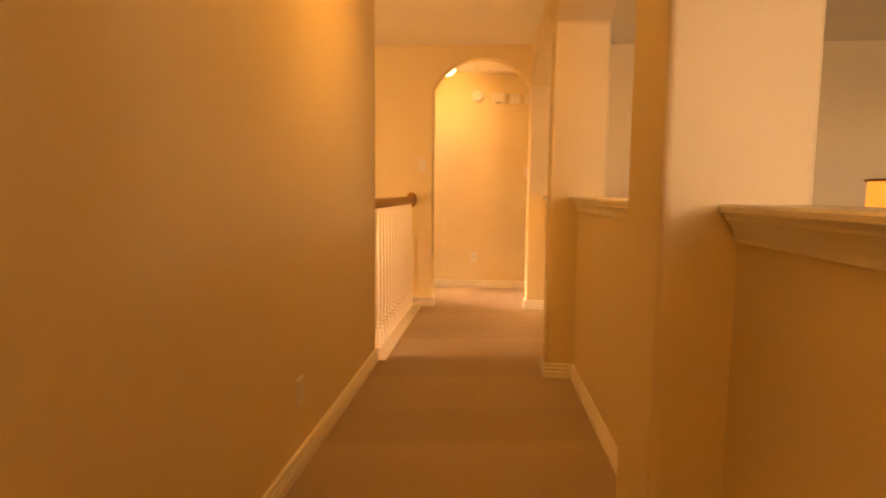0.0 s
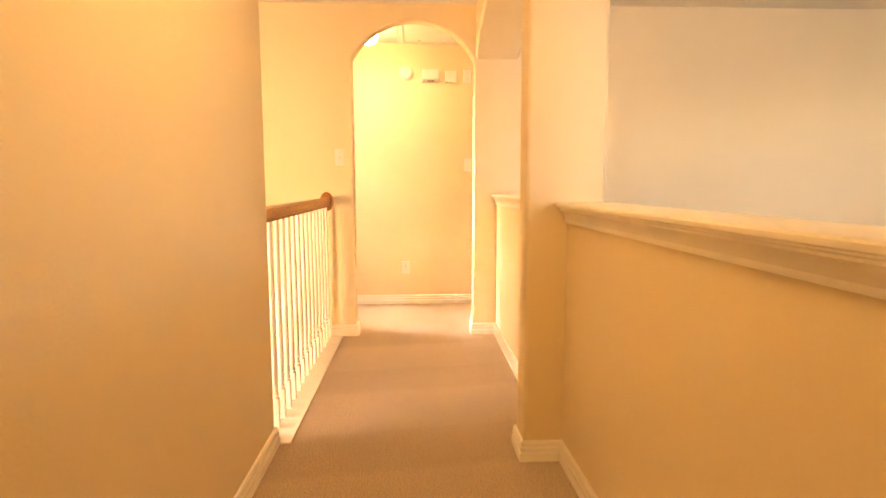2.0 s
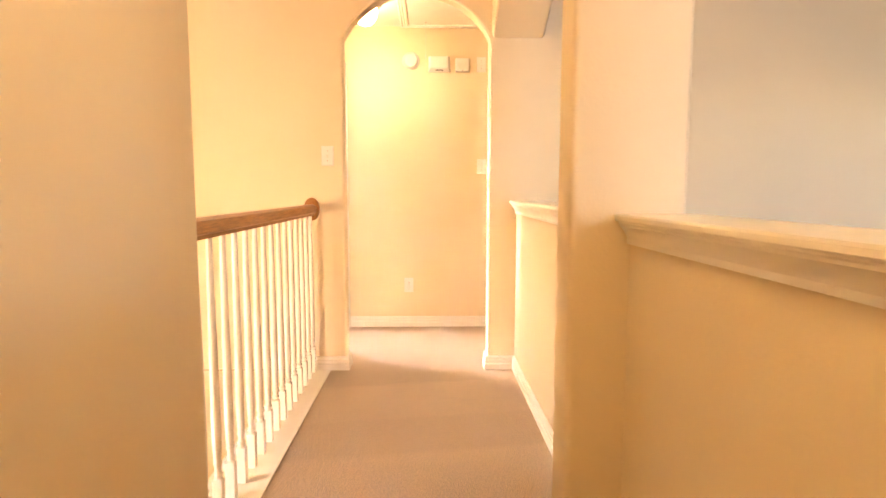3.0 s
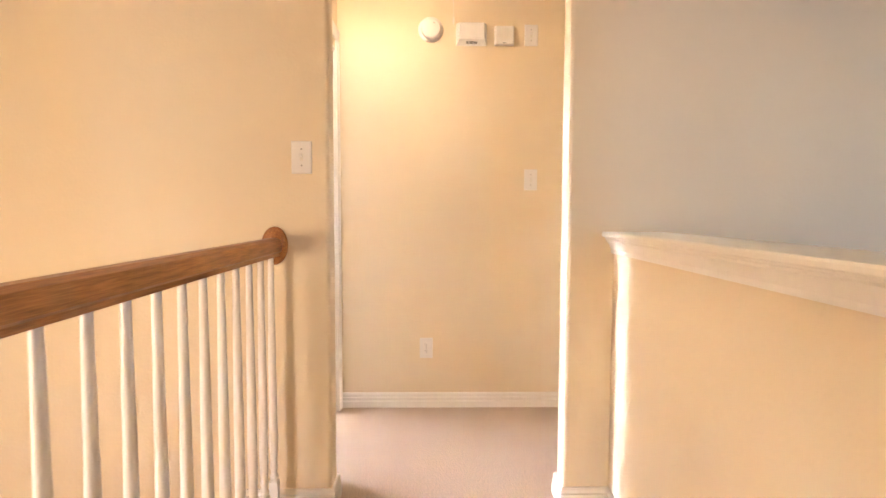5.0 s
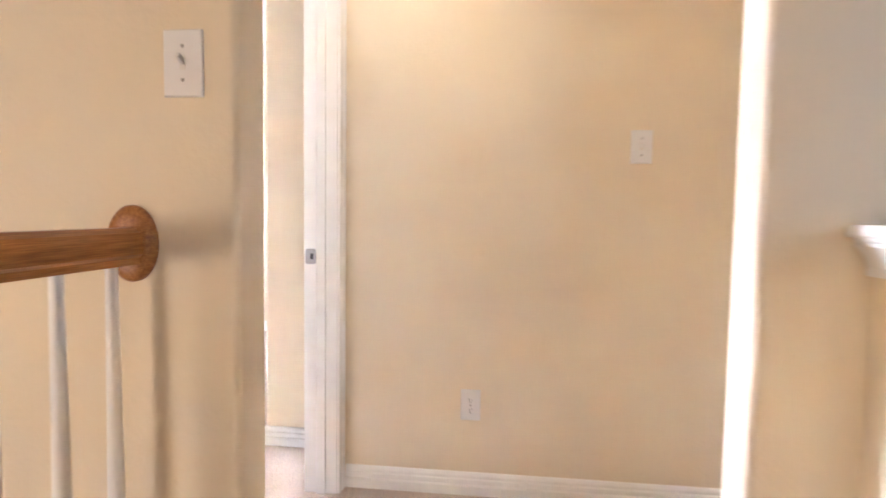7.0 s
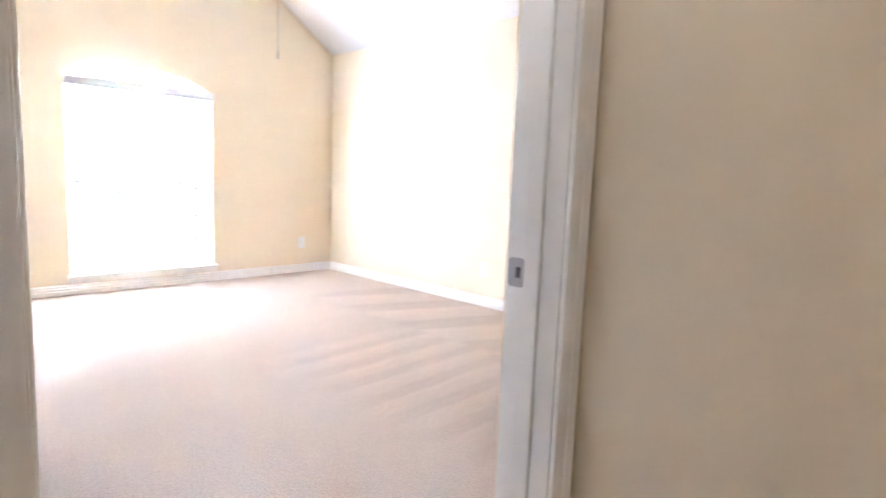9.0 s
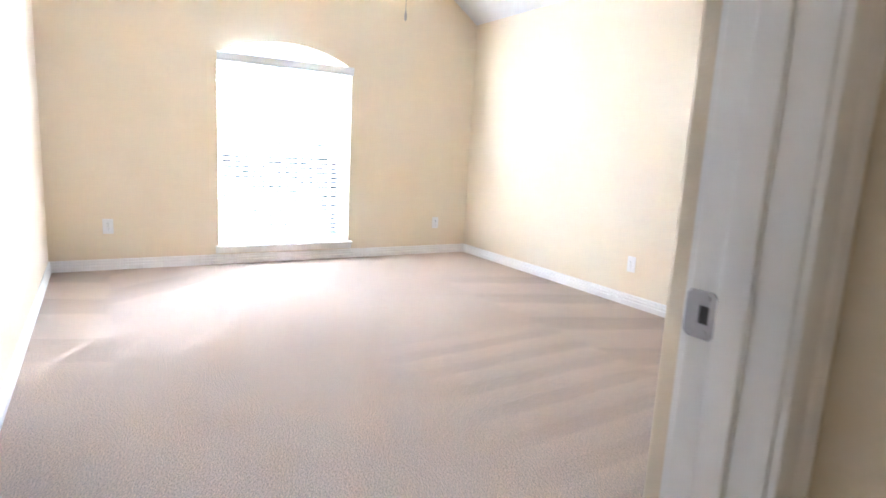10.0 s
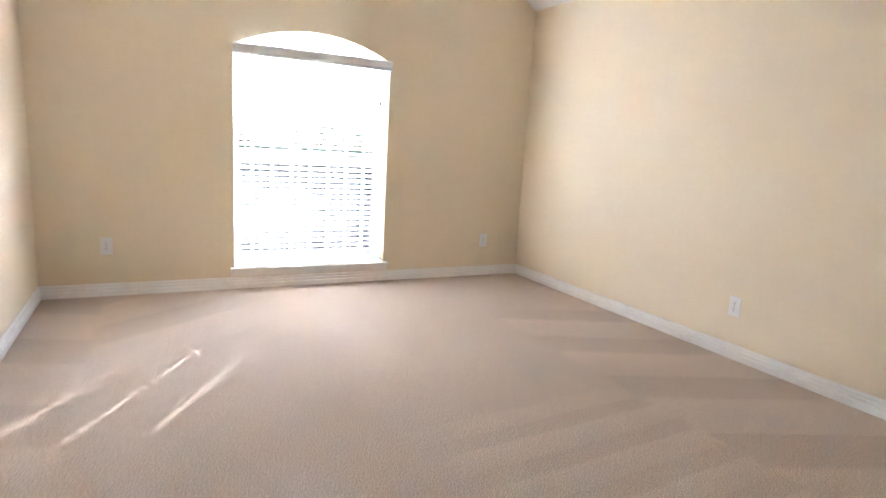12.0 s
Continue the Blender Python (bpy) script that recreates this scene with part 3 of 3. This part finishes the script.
for k in range(9):
    x = -0.028 + k * 0.007
    part("grille_slot", turned(box(x - 0.0022, x + 0.0022, -0.0012, 0.0006, -0.009, 0.009), pose(0, -0.0255, -0.0475, 0) @ pose(0, 0, 0, 59.8)), DARK, body)

# alarm sounder
sounder = thing("alarm_sounder", "square white alarm sounder with fine louvres", "sounder")
sounder.matrix_world = facing(0.208, Y_END, 2.14, "-y")
bm = box(-0.058, 0.058, -0.030, 0, -0.056, 0.056)
for v in bm.verts:
    if v.co.y < -0.02:
        v.co.x *= 0.88
        v.co.z *= 0.90
sb = part("body", bm, PLASTIC, sounder, bevel=0.006)
for k in range(11):
    z = -0.030 + k * 0.0064
    half = math.sqrt(max(0.0001, 0.036 ** 2 - (z - 0.002) ** 2))
    part("louvre", box(-half, half, -0.0312, -0.0295, z, z + 0.0026), PLASTIC_OLD, sb)
part("badge", box(-0.008, 0.008, -0.0310, -0.0297, -0.045, -0.042), DARK, sb)

# ---- ceiling fittings of the vestibule ----
hatch = thing("attic_hatch", "white panelled attic hatch with a pull cord", "attic hatch", at=(0, 6.0, CEIL))
hatch["kind"] = "structure"
HX0, HX1, HY0, HY1 = -0.285, 0.36, 5.60, 6.455
TR = [(0, 0), (0.0, -0.012), (0.012, -0.016), (0.020, -0.010), (0.030, -0.016), (0.042, -0.012), (0.050, -0.018), (0.062, -0.014), (0.068, 0.0)]
ring = [(HX0, HY0), (HX0, HY1), (HX1, HY1), (HX1, HY0)]
for p, q in zip(ring, ring[1:] + ring[:1]):
    d = (Vector(q) - Vector(p)).normalized()
    n = Vector((d.y, -d.x))
    bm = bmesh.new()
    ends = []
    for e, s in ((Vector(p), 1), (Vector(q), -1)):
        ends.append([bm.verts.new((e.x + n.x * o + d.x * o * s, e.y + n.y * o + d.y * o * s - 6.0, z)) for o, z in TR])
    for k in range(len(TR) - 1):
        bm.faces.new((ends[0][k], ends[0][k + 1], ends[1][k + 1], ends[1][k]))
    bm.faces.new(ends[0])
    bm.faces.new(ends[1])
    part("frame_moulding", bm, TRIM, hatch)
part("panel", box(HX0 + 0.075, HX1 - 0.075, HY0 - 6 + 0.075, HY1 - 6 - 0.075, -0.010, -0.001), TRIM, hatch, bevel=0.002)
CX, CY = -0.085, 0.31
part("pull_cord", lathe([(0.0013, -0.245), (0.0013, -0.008)], 8, (CX, CY)), PLASTIC_OLD, hatch, "thin cream pull cord")
part("cord_ring", lathe([(0.003, -0.016), (0.007, -0.012), (0.003, -0.008)], 12, (CX, CY)), NICKEL, hatch)
part("cord_knob", lathe([(0.002, -0.285), (0.0055, -0.278), (0.006, -0.262), (0.003, -0.246)], 12, (CX, CY)), PLASTIC_OLD, hatch, smooth=True)


def flush_light(x, y):
    root = thing("ceiling_light", "lit flush ceiling light with a frosted glass dome", "ceiling light", "flush ceiling lights", at=(x, y, CEIL))
    part("pan", lathe([(0.115, 0), (0.115, -0.012), (0.105, -0.022), (0.09, -0.022)], 36), NICKEL, root, smooth=True)
    part("dome", lathe([(0.075, -0.018)] + [(0.085 * math.cos(a), -0.060 - 0.095 * math.sin(a)) for a in [radians(-24 + 11.3 * k) for k in range(11)]] + [(0.004, -0.1555)], 36), GLOBE, root, "lit frosted glass dome", smooth=True)
    part("finial", lathe([(0.008, -0.154), (0.009, -0.161), (0.003, -0.168)], 14), NICKEL, root, smooth=True)
    return root


flush_light(-0.505, 5.90)
flush_light(-0.2, 2.35)
# Unseen fixture, added only to carry the rear fill lamps
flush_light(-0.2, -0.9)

# ---- floor lamp in the loft ----
lamp = thing("floor_lamp", "lit lamp with an orange linen drum shade", "floor lamp", at=(1.29, 1.70, 0))
part("base", lathe([(0.14, 0.001), (0.14, 0.012), (0.12, 0.022), (0.02, 0.03)], 32), NICKEL, lamp, smooth=True)
part("pole", lathe([(0.011, 0.028), (0.011, 0.93)], 16), NICKEL, lamp, smooth=True)
bm = bmesh.new()
n, walls = 48, []
for r, z in ((0.165, 0.90), (0.160, 1.146), (0.157, 1.146), (0.162, 0.90)):
    walls.append([bm.verts.new((r * math.cos(2 * math.pi * k / n), r * math.sin(2 * math.pi * k / n), z)) for k in range(n)])
for a, b in zip(walls, walls[1:] + walls[:1]):
    for k in range(n):
        bm.faces.new((a[k], a[(k + 1) % n], b[(k + 1) % n], b[k]))
shade = part("shade", bm, SHADE, lamp, "glowing orange linen shade", smooth=True)
part("spider", box(-0.158, 0.158, -0.002, 0.002, 0.925, 0.929), NICKEL, shade)
for z in (0.897, 1.142):
    bm = sweep([(0.1665 * math.cos(2 * math.pi * k / n), 0.1665 * math.sin(2 * math.pi * k / n)) for k in range(n + 1)], [(0, z), (-0.0015, z), (-0.0015, z + 0.008), (0, z + 0.008)])
    part("shade_band", bm, OAK, shade)

# ---- bedroom window ----
win = thing("window_1", "white arched window with raised sill", "window", at=(BED_X, (WIN_Y0 + WIN_Y1) / 2, WIN_Z0))
win["kind"] = "structure"
WINV = Matrix.Translation((-BED_X, -(WIN_Y0 + WIN_Y1) / 2, -WIN_Z0))


def wpart(name, bm, mat, label="", parent=win, **kw):
    return part(name, turned(bm, WINV), mat, parent, label, **kw)


def inset_loop(d):
    return [(WIN_Y0 + d, WIN_Z0 + d), (WIN_Y1 - d, WIN_Z0 + d), *arc(WIN_Y0 + d, WIN_Y1 - d, WIN_SPRING - d * 0.6, WIN_RISE - d * 0.25)]


XG = BED_X - 0.15
wpart("window_frame", slab([inset_loop(0.0005), inset_loop(0.045)], lambda u, v: (XG - 0.035, u, v), (0.06, 0, 0)), VINYL, bevel=0.003)
wpart("meeting_rail", box(XG - 0.02, XG + 0.015, WIN_Y0 + 0.04, WIN_Y1 - 0.04, 0.97, 1.02), VINYL, bevel=0.003)
wpart("transom_rail", box(XG - 0.02, XG + 0.015, WIN_Y0 + 0.04, WIN_Y1 - 0.04, 1.74, 1.78), VINYL, bevel=0.003)
for k in range(1, 8):
    y = WIN_Y0 + (WIN_Y1 - WIN_Y0) * k / 8
    wpart("muntin", box(XG - 0.008, XG + 0.008, y - 0.009, y + 0.009, WIN_Z0 + 0.04, 1.745), VINYL)
pane = wpart("pane", slab([inset_loop(0.03)], lambda u, v: (XG - 0.003, u, v), (0.004, 0, 0)), GLASS, "clear window glass")
pane.visible_shadow = False
SCREEN = bpy.data.materials.new("insect_screen")
SCREEN.use_nodes = True
SCREEN.node_tree.nodes.clear()
out = node(SCREEN, "ShaderNodeOutputMaterial")
holes_s, wire = node(SCREEN, "ShaderNodeBsdfTransparent"), node(SCREEN, "ShaderNodeBsdfDiffuse", Color=(0.03, 0.03, 0.032, 1))
mx = node(SCREEN, "ShaderNodeMixShader", Fac=0.42)
link(SCREEN, holes_s.outputs[0], mx.inputs[1])
link(SCREEN, wire.outputs[0], mx.inputs[2])
link(SCREEN, mx.outputs[0], out.inputs[0])
sy0, sy1, sz0, sz1 = WIN_Y0 + 0.05, WIN_Y1 - 0.05, WIN_Z0 + 0.05, 0.985
screen = wpart("insect_screen", box(XG - 0.0335, XG - 0.0325, sy0, sy1, sz0, sz1), SCREEN, "dark grey insect screen on the lower sash")
screen.visible_shadow = False
wpart("screen_frame", slab([[(sy0, sz0), (sy1, sz0), (sy1, sz1), (sy0, sz1)], [(sy0 + 0.016, sz0 + 0.016), (sy1 - 0.016, sz0 + 0.016), (sy1 - 0.016, sz1 - 0.016), (sy0 + 0.016, sz1 - 0.016)]], lambda u, v: (XG - 0.042, u, v), (0.008, 0, 0)), VINYL, parent=screen)
sill_prof = [(0.0, 0.095), (0.012, 0.095), (0.018, 0.12), (0.024, 0.135), (0.024, 0.142), (0.044, 0.142), (0.047, 0.148), (0.047, 0.160), (0.043, 0.1645), (-0.11, 0.1645), (-0.11, 0.15), (0.0, 0.15)]
bm = slab([[(BED_X + o, z) for o, z in sill_prof[:9]] + [(BED_X + 0.0005, 0.1645)]], lambda u, v: (u, WIN_Y0 - 0.03, v), (0, WIN_Y1 - WIN_Y0 + 0.06, 0))
wpart("window_sill", bm, TRIM, smooth=True, angle=25)
wpart("inner_sill", box(XG + 0.03, BED_X + 0.004, WIN_Y0 + 0.001, WIN_Y1 - 0.001, WIN_Z0 + 0.0005, WIN_Z0 + 0.006), TRIM)

# brick facing outside the gable wall
BRICK = material("brick_facing", (0.26, 0.14, 0.10), 0.85)
bt = node(BRICK, "ShaderNodeTexBrick", Scale=5.0, Color1=(0.24, 0.12, 0.085, 1), Color2=(0.31, 0.17, 0.12, 1), Mortar=(0.42, 0.39, 0.35, 1))
bt.inputs["Mortar Size"].default_value = 0.02
bc = node(BRICK, "ShaderNodeTexCoord")
bm_map = node(BRICK, "ShaderNodeMapping", Rotation=(radians(90), 0, radians(90)))
link(BRICK, bc.outputs["Object"], bm_map.inputs["Vector"])
link(BRICK, bm_map.outputs[0], bt.inputs["Vector"])
link(BRICK, bt.outputs[0], bsdf(BRICK)["Base Color"])
bump(BRICK, bt.outputs[1], -0.6, 0.006)
hole = [(WIN_Y0, WIN_Z0 - 0.02), (WIN_Y1, WIN_Z0 - 0.02), *arc(WIN_Y0, WIN_Y1, WIN_SPRING + 0.08, WIN_RISE)]
low = [(BED_Y0 - 0.1, -3.0), (BED_Y1 + 0.12, -3.0), (BED_Y1 + 0.12, 2.19), (BED_Y0 - 0.1, 2.19)]
structure(part("wall_facing", slab([low, hole], lambda u, v: (BED_X - 0.243, u, v), (-0.10, 0, 0)), BRICK), "brown brick facing round the arched window", "wall")

# unseen overhang added outside to keep sun out of the arch top
structure(part("sun_blocker", slab([[(BED_X - 0.235, 2.2), (BED_X - 0.66, 2.2), (BED_X - 0.66, 2.42), (BED_X - 0.235, 2.62)]], lambda u, v: (u, BED_Y0 - 0.5, v), (0, BED_Y1 - BED_Y0 + 1.0, 0)), TRIM), "unseen white slab above the window, added to block sun", "eave")

# ---- venetian blind ----
blind = thing("venetian_blind", "white wooden venetian blind, lowered with slats tilted", "blind", at=(BED_X, (WIN_Y0 + WIN_Y1) / 2, 1.72))
BINV = Matrix.Translation((-BED_X, -(WIN_Y0 + WIN_Y1) / 2, -1.72))
X_SLAT = BED_X - 0.055
bm = box(BED_X - 0.028, BED_X + 0.022, WIN_Y0 + 0.003, WIN_Y1 - 0.003, 1.722, 1.792)
part("headrail", turned(bm, BINV), VINYL, blind, bevel=0.002)
vp = [(0.024, 1.722), (0.034, 1.722), (0.037, 1.732), (0.033, 1.742), (0.036, 1.757), (0.042, 1.772), (0.045, 1.786), (0.042, 1.797), (0.024, 1.797)]
bm = slab([[(BED_X + o, z) for o, z in vp]], lambda u, v: (u, WIN_Y0 - 0.006, v), (0, WIN_Y1 - WIN_Y0 + 0.012, 0))
part("valance", turned(bm, BINV), VINYL, blind, "white moulded valance", smooth=True, angle=25)
LADDERS = (6.845, 7.135, 7.445)
S0, S1 = WIN_Y0 + 0.012, WIN_Y1 - 0.012
mid = (WIN_Y0 + WIN_Y1) / 2
outline = [(S0 - mid, -0.025), (S1 - mid, -0.025), (S1 - mid, 0.025), (S0 - mid, 0.025)]
cuts = [[(y - mid - 0.011, -0.0095), (y - mid + 0.011, -0.0095), (y - mid + 0.011, 0.0095), (y - mid - 0.011, 0.0095)] for y in LADDERS]
slat = part("slat", slab([outline] + cuts, lambda u, v: (v, u, -0.0014), (0, 0, 0.0028)), VINYL, blind)
slat_at = lambda z: BINV @ pose(X_SLAT, mid, z, 0, -24, 0)
slat.matrix_basis = slat_at(0.225)
for k in range(1, 36):
    ob = new("slat", slat.data)
    ob.parent = blind
    ob.matrix_basis = slat_at(0.225 + 0.0435 * k)
part("bottom_rail", turned(box(X_SLAT - 0.025, X_SLAT + 0.025, S0, S1, 0.178, 0.196), BINV), VINYL, blind, bevel=0.003)
for y in LADDERS:
    for dx in (-0.024, 0.024):
        part("ladder_cord", turned(lathe([(0.0009, 0.19), (0.0009, 1.73)], 6, (X_SLAT + dx, y + 0.011)), BINV), VINYL, blind)
cord = part("lift_cord", turned(lathe([(0.0015, 1.50), (0.0015, 1.722)], 8, (BED_X - 0.015, 7.785)), BINV), VINYL, blind)
part("tassel", turned(lathe([(0.003, 1.50), (0.008, 1.47), (0.0085, 1.455), (0.004, 1.45)], 12, (BED_X - 0.015, 7.785)), BINV), DARK, cord, smooth=True)
wand = part("tilt_wand", turned(lathe([(0.004, 1.02), (0.004, 1.722)], 8, (BED_X - 0.015, 6.74)), BINV), VINYL, blind, smooth=True)
part("wand_tip", turned(lathe([(0.004, 0.985), (0.007, 0.99), (0.006, 1.015), (0.004, 1.02)], 10, (BED_X - 0.015, 6.74)), BINV), DARK, wand, smooth=True)

# ---- pull chain hanging in the middle of the bedroom ----
chain = thing("pull_chain", "thin hanging pull chain with a small brass knob", "pull chain", at=(-2.88, 7.0, BED_TOP))
part("canopy", lathe([(0.055, 0), (0.055, -0.012), (0.03, -0.035), (0.006, -0.04)], 24), NICKEL, chain, smooth=True)
part("chain", lathe([(0.0016, 1.70 - BED_TOP), (0.0016, -0.038)], 8), NICKEL, chain)
part("knob", lathe([(0.002, 1.655 - BED_TOP), (0.0055, 1.662 - BED_TOP), (0.0055, 1.685 - BED_TOP), (0.002, 1.70 - BED_TOP)], 12), NICKEL, chain, smooth=True)

# ---- outside ----
GRASS = material("grass", (0.07, 0.11, 0.035), 0.9)
link(GRASS, ramp(GRASS, tex_noise(GRASS, 3, 6).outputs[0], [(0.3, (0.022, 0.036, 0.012)), (0.7, (0.05, 0.062, 0.024))]).outputs[0], bsdf(GRASS)["Base Color"])
BARK = material("bark", (0.13, 0.09, 0.06), 0.9)
bump(BARK, tex_noise(BARK, 14, 5, (3, 3, 0.6)).outputs[0], 0.8, 0.03)
LEAF = material("leaf", (0.08, 0.13, 0.04), 0.55)
isl = node(LEAF, "ShaderNodeNewGeometry")
link(LEAF, ramp(LEAF, isl.outputs["Random Per Island"], [(0.0, (0.02, 0.045, 0.012)), (1.0, (0.065, 0.095, 0.035))]).outputs[0], bsdf(LEAF)["Base Color"])
bm = bmesh.new()
bmesh.ops.create_grid(bm, x_segments=1, y_segments=1, size=400)
bmesh.ops.translate(bm, vec=(0, 0, -3.0), verts=bm.verts)
structure(part("ground", bm, GRASS), "green lawn below the upper floor", "ground")


def tree(at, height, seed):
    rng = random.Random(seed)
    root = thing("tree", "broad green leafy tree on the lawn", "tree", "garden trees", at=at)
    bm = bmesh.new()
    limbs = []

    def limb(p, q, r0, r1):
        d = (q - p)
        m = Matrix.Translation(p) @ d.to_track_quat("Z", "Y").to_matrix().to_4x4()
        part_bm = lathe([(r0, 0), ((r0 + r1) / 2, d.length * 0.5), (r1, d.length)], 9)
        turned(part_bm, m)
        me = bpy.data.meshes.new("tmp")
        part_bm.to_mesh(me)
        part_bm.free()
        bm.from_mesh(me)
        bpy.data.meshes.remove(me)

    top = Vector((0.1, 0.1, height * 0.62))
    limb(Vector((0, 0, -0.02)), top, height * 0.035, height * 0.016)
    for k in range(9):
        a = k * 2.4 + rng.random()
        start = Vector((0.05, 0.05, height * (0.3 + 0.035 * k)))
        end = start + Vector((math.cos(a), math.sin(a), 0.55 + 0.5 * rng.random())) * height * (0.20 + 0.1 * rng.random())
        limb(start, end, height * 0.012, height * 0.004)
        limbs.append(end)
    limbs.append(top + Vector((0, 0, height * 0.2)))
    part("trunk", bm, BARK, root, smooth=True, angle=60)
    vs, fs = [], []
    for c in limbs:
        for cl in range(7):
            cc = c + Vector((rng.gauss(0, 1), rng.gauss(0, 1), rng.gauss(0, 0.8))) * height * 0.07
            for leaf_k in range(60):
                p = cc + Vector((rng.gauss(0, 1), rng.gauss(0, 1), rng.gauss(0, 0.7))) * height * 0.045
                u = Vector((rng.gauss(0, 1), rng.gauss(0, 1), rng.gauss(0, 1))).normalized()
                w2 = u.orthogonal().normalized()
                s = height * rng.uniform(0.010, 0.019)
                i = len(vs)
                vs += [p - u * s, p + w2 * s * 0.45 + u.cross(w2) * s * 0.1, p + u * s, p - w2 * s * 0.45 + u.cross(w2) * s * 0.1]
                fs.append((i, i + 1, i + 2, i + 3))
    me = bpy.data.meshes.new("crown")
    me.from_pydata([tuple(v) for v in vs], [], fs)
    me.materials.append(LEAF)
    crown = new("crown", me)
    crown.parent = root
    return root


for k, (x, y, h) in enumerate(((-19, 4.0, 4.6), (-21, 8.2, 4.2), (-18, 11.5, 5.0), (-24, 14.5, 5.2), (-27, 9.5, 4.8), (-25, 1.0, 5.0), (-30, 19, 6.0), (-32, 5.0, 5.6), (-13.6, 6.4, 4.0), (-14.8, 9.6, 4.4), (-13.2, 3.6, 4.2), (-12.8, 12.4, 3.6))):
    tree((x, y, -3.0), h, 11 + k)
